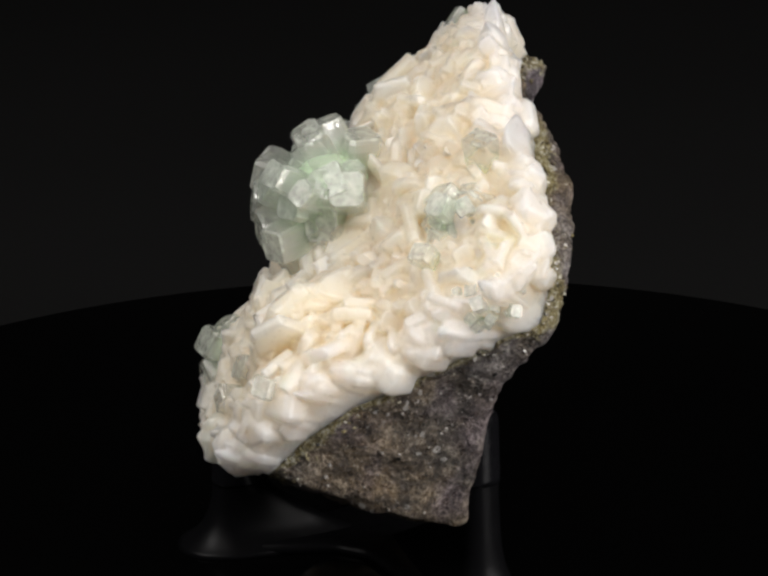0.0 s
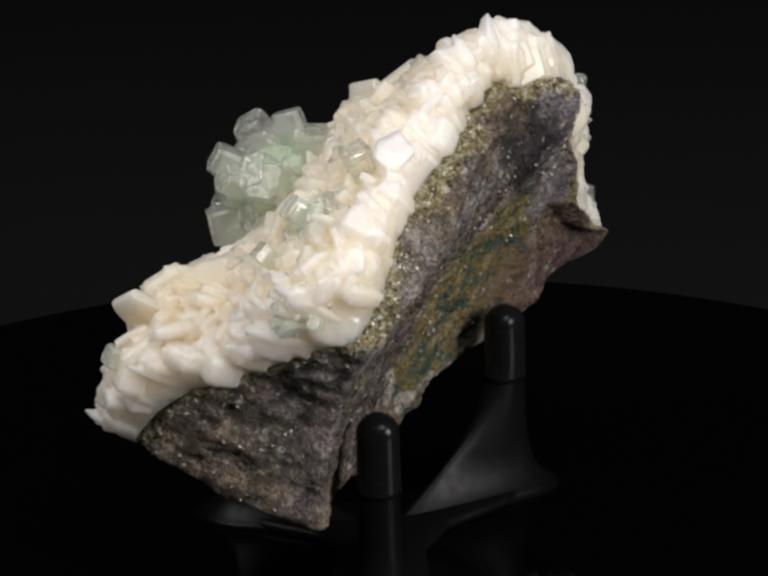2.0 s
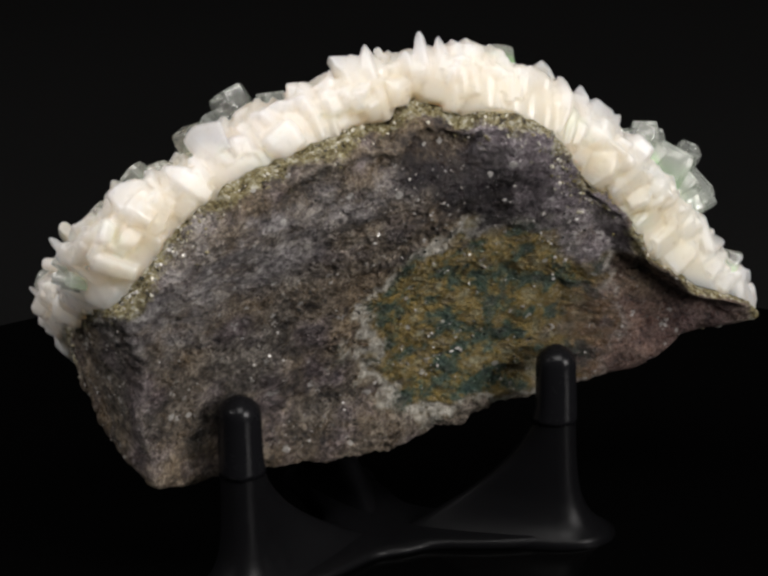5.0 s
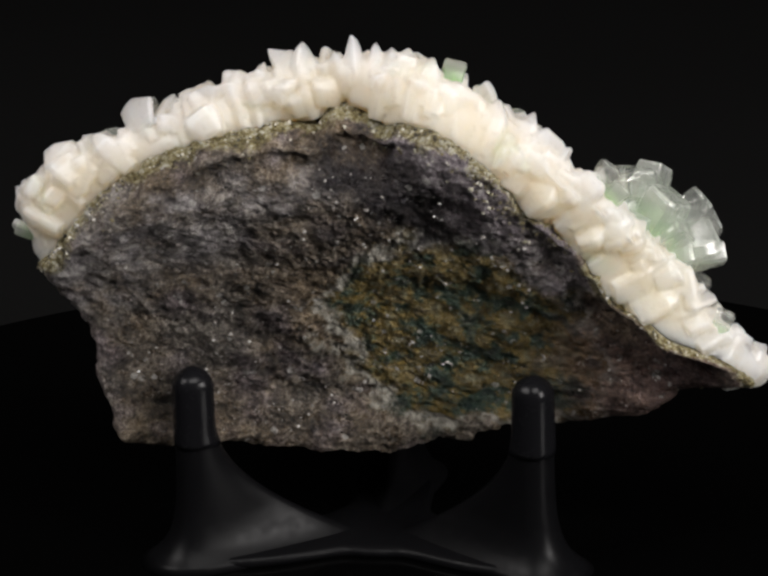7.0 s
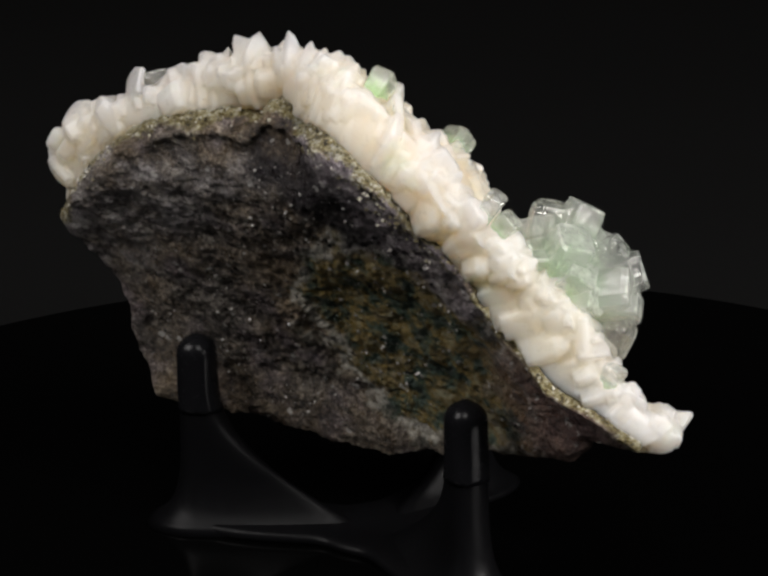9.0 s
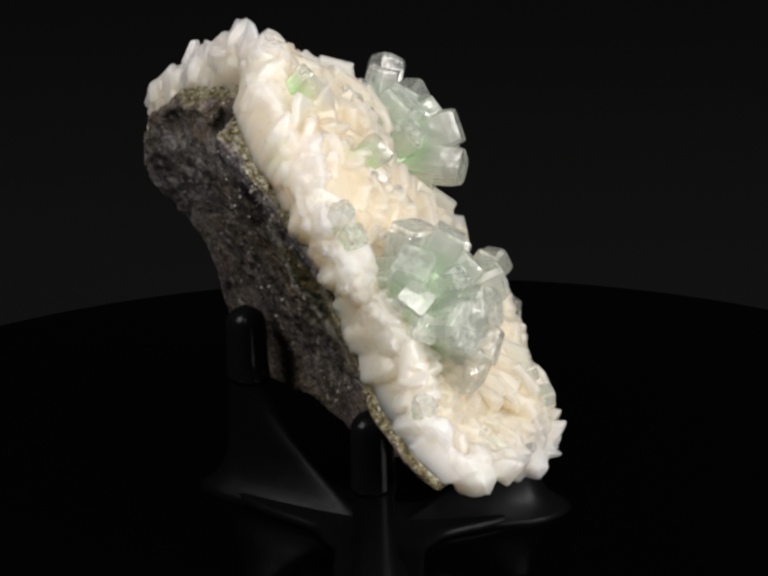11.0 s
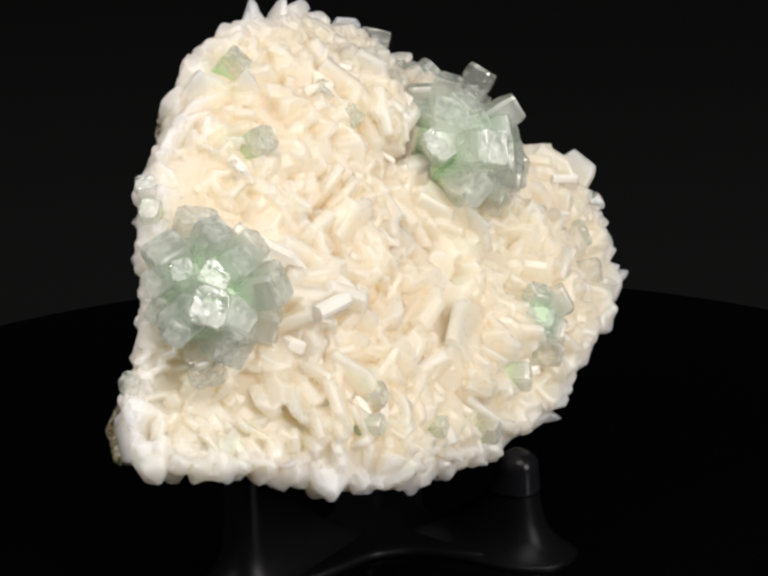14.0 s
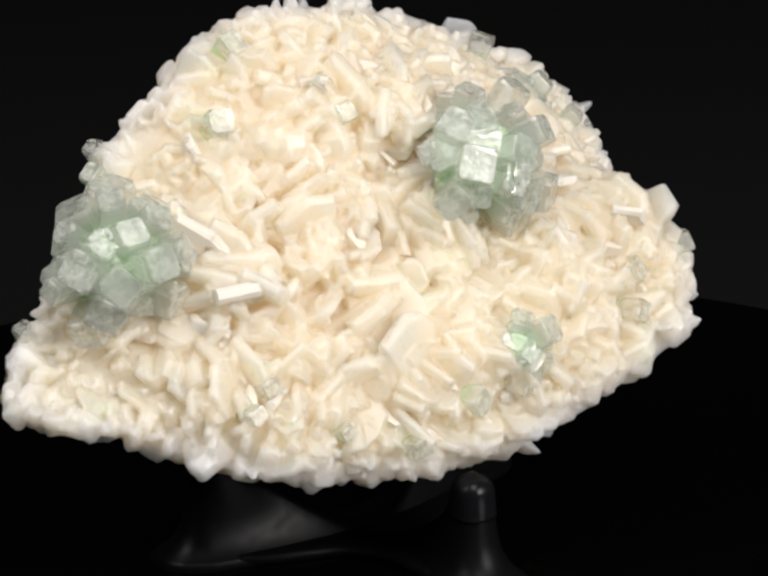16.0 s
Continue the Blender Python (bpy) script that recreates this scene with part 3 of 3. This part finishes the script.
def crust_body(parent):
    """The crust: swelling, blades and rim columns grown together into one milky mass."""
    rng = random.Random(5)
    k = 300
    angles = [2 * math.pi * i / k for i in range(k)]
    stops = [0.03 + 0.97 * i / 60.0 for i in range(61)] + [1 + i / 12.0 for i in range(1, 13)]
    rings = [[crust_point(a, f) for a in angles] for f in stops]
    rings += [[mid_plane(a, f) for a in angles] for f in (0.97, 0.9, 0.7, 0.3)]
    verts, faces = rings_mesh(rings)
    verts = [SLAB @ p for p in verts]

    def grow(shape, m):
        o = len(verts)
        verts.extend(m @ Vector(p) for p in shape[0])
        faces.extend(tuple(o + q for q in face) for face in shape[1])

    plates = [blade_shape(rng.uniform(0.6, 1.2), rng.uniform(0.18, 0.38), rng.uniform(0.10, 0.45), rng.uniform(-0.2, 0.2), rng) for i in range(18)]
    single = [mesh_of("crystal", *shape, CREAM) for shape in plates]
    sheaf = {}
    made = 0
    while made < 1900:
        u, v = rng.uniform(-48, 58), rng.uniform(-10, 63)
        a = math.atan2(v - CENTRE[1], u - CENTRE[0])
        f = away((u, v)) / crust_radius(a)
        if f > 0.99:
            continue
        made += 1
        p, n = crust_point(a, f), normal_at(u, v)
        # blades of one sheaf share their lean and their turn
        key = (int((u + 100) // 10), int((v + 100 + 5 * (int((u + 100) // 10) % 2)) // 10))
        if key not in sheaf:
            sheaf[key] = (rng.uniform(0, 6.28), rng.uniform(0.35, 1.15), rng.uniform(0, 3.14))
        turn, tilt, spin = sheaf[key]
        turn, tilt, spin = turn + rng.gauss(0, 0.5), tilt + rng.gauss(0, 0.25), spin + rng.gauss(0, 0.4)
        big = made % 12 == 0 and min(math.hypot(u - 37.5, v - 32.5), math.hypot(u + 12.5, v - 32.0)) > 17
        length = rng.uniform(7.0, 10.0) if big else rng.uniform(4.5, 9.0)
        if big:
            tilt = rng.uniform(1.1, 1.35)
        length *= 1.0 - 0.25 * max(0.0, f - 0.7) / 0.3
        if u > 38:
            length *= 0.7
        if f > 0.62 and math.cos(turn - a) < 0.35:
            turn = a + rng.gauss(0, 0.55)
        d = n * math.cos(tilt) + Vector((math.cos(turn), math.sin(turn), 0)) * math.sin(tilt)
        tip = rng.uniform(0.75, 1.55) + 1.2 * rng.random() ** 4 + (1.3 * rng.random() ** 2 if f > 0.9 else 0.0) - (0.5 if big else 0.0)
        which = rng.randrange(len(plates))
        m = SLAB @ Matrix.Translation(p + n * tip - d * 0.66 * length) @ basis(d, spin) @ Matrix.Diagonal((length, length * rng.uniform(0.7, 1.2), length, 1))
        if made % 20 == 7 and f < 0.84:
            # one of the blades that stand free of the mass
            ob = new("crystal", single[which])
            ob.parent = parent
            ob.matrix_basis = m
        else:
            grow(plates[which], m)
    made = 0
    while made < 470:
        a = rng.uniform(0, 2 * math.pi)
        if rng.uniform(0, 1) > (crust_radius(a) / 58.0) + 0.1:
            continue
        made += 1
        foot, edge = crust_point(a, rng.uniform(1.1, 1.96)), crust_point(a, 1.0)
        side = Vector((math.cos(a), math.sin(a), 0))
        up = edge - foot
        d = up.normalized() + side * 0.25 + Vector((0, 0, 0.3)) + Vector((rng.gauss(0, 0.14), rng.gauss(0, 0.14), rng.gauss(0, 0.14)))
        d.normalize()
        length = min(12.0, up.length * rng.uniform(0.7, 1.0) + rng.uniform(-0.2, 1.4) + 3.6 * rng.random() ** 3) / 1.07
        if foot.x > 40:
            length *= 0.85
        wide = rng.uniform(5.0, 14.0)
        grow(SHAPES[rng.randrange(6)], SLAB @ Matrix.Translation(foot - side * (0.15 + 0.14 * wide * rng.uniform(0.8, 1.15)) + d * 0.35 * length) @ basis(d, rng.uniform(0, 6.28)) @ Matrix.Diagonal((wide, wide * rng.uniform(0.8, 1.3), length, 1)))
    rough_me = mesh_of("crust_parts", verts, faces, CRUST_CREAM)
    temp = bpy.data.objects.new("crust_parts", rough_me)
    scene.collection.objects.link(temp)
    fuse = temp.modifiers.new("fuse", "REMESH")
    fuse.mode, fuse.voxel_size = "VOXEL", 0.00024
    soften = temp.modifiers.new("soften", "SMOOTH")
    soften.factor, soften.iterations = 0.5, 2
    me = bpy.data.meshes.new_from_object(temp.evaluated_get(bpy.context.evaluated_depsgraph_get()))
    me.name = "crust"
    bpy.data.objects.remove(temp)
    bpy.data.meshes.remove(rough_me)
    me.polygons.foreach_set("use_smooth", [True] * len(me.polygons))
    if not me.materials:
        me.materials.append(CRUST_CREAM)
    # how near each point lies to the rim
    co = np.empty(len(me.vertices) * 3)
    me.vertices.foreach_get("co", co)
    back = np.array(SLAB.inverted())
    local = co.reshape(-1, 3) @ back[:3, :3].T + back[:3, 3]
    du, dv = local[:, 0] - CENTRE[0], local[:, 1] - CENTRE[1]
    table = np.linspace(-math.pi, math.pi, 1441)
    radius = np.interp(np.arctan2(dv, du), table, [crust_radius(float(a)) for a in table])
    zone = np.clip((np.hypot(du, dv) / radius - 0.90) / 0.16, 0, 1)
    me.attributes.new("zone", "FLOAT", "POINT").data.foreach_set("value", zone.astype(np.float32))
    return part_mesh("crust", me, parent, "milky cream crust of fused bladed crystals, white at its rim")


def prism_shape(width, rng, taper=0.9):
    """A square prism with cut edges, one unit long, a flat end and corner facets."""
    h = 0.5
    c = rng.uniform(0.06, 0.18)
    sx = rng.uniform(0.85, 1.15)
    ring = [(-h + c, -h), (h - c, -h), (h, -h + c), (h, h - c), (h - c, h), (-h + c, h), (-h, h - c), (-h, -h + c)]
    rows = []
    top = rng.uniform(0.04, 0.10) * width
    for z, s in ((-0.05, taper), (0.55, 0.5 + taper / 2), (1 - 2.2 * top, 1.0), (1 - 0.8 * top, 0.96), (1.0, rng.uniform(0.84, 0.92))):
        rows.append([(x * width * s * sx, y * width * s, z) for x, y in ring])
    return rings_mesh(rows)


def apophyllite(parent):
    rng = random.Random(23)
    shapes = {}
    for mat in (GLASS, GREEN, CLEAR):
        shapes[mat.name] = [mesh_of("prism", *prism_shape(1.0, rng, 0.8), mat) for i in range(5)]
    words = {"big": "radiating cluster of pale green glassy prisms", "fine": "spray of slender bright green glassy prisms", "mid": "small cluster of pale green glassy prisms"}
    for kind, foot, heading, reach, count, width, spread, mat in SPRAYS:
        hub = new("apophyllite_cluster")
        hub.parent = parent
        hub.matrix_basis = SLAB @ Matrix.Translation(foot)
        tagged(hub, words[kind])
        main = basis(heading, 0)
        # added opaque green mass that the prisms stand out of; it keeps them from rendering dark
        rows = []
        size = reach * (0.42 if kind != "fine" else 0.26)
        for k in range(1, 10):
            tilt = math.pi * k / 10
            ring = []
            for q in range(20):
                turn = 2 * math.pi * q / 20
                p = Vector((math.sin(tilt) * math.cos(turn), math.sin(tilt) * math.sin(turn), math.cos(tilt)))
                ring.append(p * size * (1 + 0.16 * noise.noise(p * 3 + Vector(foot))) + Vector(heading).normalized() * reach * 0.24)
            rows.append(ring)
        core = part_mesh("core", mesh_of("core", *rings_mesh(rows), CORE), hub, "cloudy green core added to keep the cluster bright")
        for i in range(count):
            # evenly spread directions over a cap
            f = (i + 0.5) / count
            tilt = spread * 1.15 * math.sqrt(f)
            turn = i * 2.39996 + rng.uniform(-0.25, 0.25)
            d = main.to_3x3() @ Vector((math.sin(tilt) * math.cos(turn), math.sin(tilt) * math.sin(turn), math.cos(tilt)))
            length = reach * rng.uniform(0.70, 1.08) * (1 - 0.16 * f)
            wide = width * rng.uniform(0.75, 1.45) * (1.0 - 0.12 * f)
            use = mat
            if kind != "fine" and rng.uniform(0, 1) < 0.48:
                use = CLEAR
            if kind != "fine" and rng.uniform(0, 1) < 0.20:
                use, length = GREEN, length * 0.82
            ob = new("prism", rng.choice(shapes[use.name]))
            ob.parent = hub
            ob.matrix_basis = basis(d, rng.uniform(0, 1.57)) @ Matrix.Diagonal((wide, wide, length, 1))
    for u, v, d, length, wide, mat in LONE:
        ob = new("lone_prism", rng.choice(shapes[mat.name]))
        ob.parent = parent
        w = face_height(u, v)
        p = Vector((u, v, w)) - Vector(d).normalized() * length * 0.72
        ob.matrix_basis = SLAB @ Matrix.Translation(p) @ basis(d, rng.uniform(0, 1.57)) @ Matrix.Diagonal((wide, wide, length, 1))
        tagged(ob, "single glassy green prism" if mat is GREEN else "single clear glassy prism")


def scatter(points, sizes, rng, mat, name, label, parent):
    """Small angular grains at slab-frame points, joined into one mass."""
    verts, faces = [], []
    octa = [(1, 0, 0), (0, 1, 0), (-1, 0, 0), (0, -1, 0), (0, 0, 1), (0, 0, -1)]
    tri = [(0, 1, 4), (1, 2, 4), (2, 3, 4), (3, 0, 4), (1, 0, 5), (2, 1, 5), (3, 2, 5), (0, 3, 5)]
    for p, k in zip(points, sizes):
        m = SLAB @ Matrix.Translation(p) @ Euler((rng.uniform(0, 6), rng.uniform(0, 6), 0)).to_matrix().to_4x4() @ Matrix.Diagonal((k, k * rng.uniform(0.5, 1.4), k * rng.uniform(0.4, 1.0), 1))
        o = len(verts)
        verts += [m @ Vector(q) for q in octa]
        faces += [tuple(o + q for q in f) for f in tri]
    return part_mesh(name, mesh_of(name, verts, faces, mat), parent, label, "stuff")


def contact_grains(parent):
    """Gritty olive grains along the seam between rock and crust, and glinting flecks over the broken rock."""
    rng = random.Random(8)
    points, sizes = [], []
    while len(points) < 3000:
        a = rng.uniform(0, 2 * math.pi)
        if 0.5 + 0.5 * noise.noise(Vector((math.cos(a) * 9, math.sin(a) * 9, 2.0))) < rng.uniform(0.15, 0.95):
            continue
        thick = rim_point(a, 0.0)[3]
        d = abs(rng.gauss(0, 2.0))
        if d < thick * 0.95:
            u, v, w, thick = rim_point(a, d / thick)
            points.append((u - math.cos(a) * 0.12, v - math.sin(a) * 0.12, w))
        else:
            # over the edge, onto the back
            if math.sin(a) < 0.3:
                continue
            eu, ev, ew, thick = rim_point(a, 1.0)
            r0 = math.hypot(eu - CENTRE[0], ev - CENTRE[1])
            f = 1 - (d - thick * 0.95 + 0.2) / r0
            u, v = spot(a, r0 * f)
            e = max(0.0, (f - 0.9) / 0.1)
            w = back_height(u, v) * (1 - e) + min(ew, back_height(u, v) + 2) * e
            points.append((u, v, w - rough(u, v, 3.0, 0.7) - 0.25 * noise.noise(Vector((u * 1.3, v * 2.2, 4.0)))))
        sizes.append(0.10 + 0.34 * rng.uniform(0, 1) ** 2)
    scatter(points, sizes, rng, GRAIN, "seam_grit", "gritty olive and brown seam", parent)
    points, sizes = [], []
    while len(points) < 1500:
        a = rng.uniform(0, 2 * math.pi)
        if rng.uniform(0, 1) < 0.72:
            u, v = spot(a, contact_radius(a) * 0.84 * math.sqrt(rng.uniform(0, 1)))
            w = back_height(u, v) - rough(u, v, 3.0, 0.7) - 0.25 * noise.noise(Vector((u * 1.3, v * 2.2, 4.0)))
            if noise.noise(Vector((u * 0.12, v * 0.12, 6.0))) < rng.uniform(-0.5, 0.35):
                continue
        else:
            a = rng.uniform(2.6, 3.75)
            u, v, w, thick = rim_point(a, rng.uniform(0.05, 0.78))
            u, v = u - math.cos(a) * 0.1, v - math.sin(a) * 0.1
        points.append((u, v, w))
        sizes.append(0.09 + 0.36 * rng.uniform(0, 1) ** 4)
    scatter(points, sizes, rng, FLECK, "fleck_grit", "glinting pale flecks in the rock", parent)


def specimen():
    top = new("mineral_specimen")
    tagged(top, "cream stilbite and green apophyllite crystals on dark basalt", "mineral")
    matrix_rock(top)
    crust_body(top)
    contact_grains(top)
    apophyllite(top)
    return top


SPECIMEN = specimen()


# ---- motion: turntable, stand and specimen turn together ----
def motions():
    rows = []
    for i in range(33):
        t = i * 0.5
        rows.append((t, pose(0, 0, 0, 0, 0, -22.33 - 14.8565 * (t - 8.0))))
    for thing in (TURNTABLE, STAND, SPECIMEN):
        walk(thing, rows)


motions()
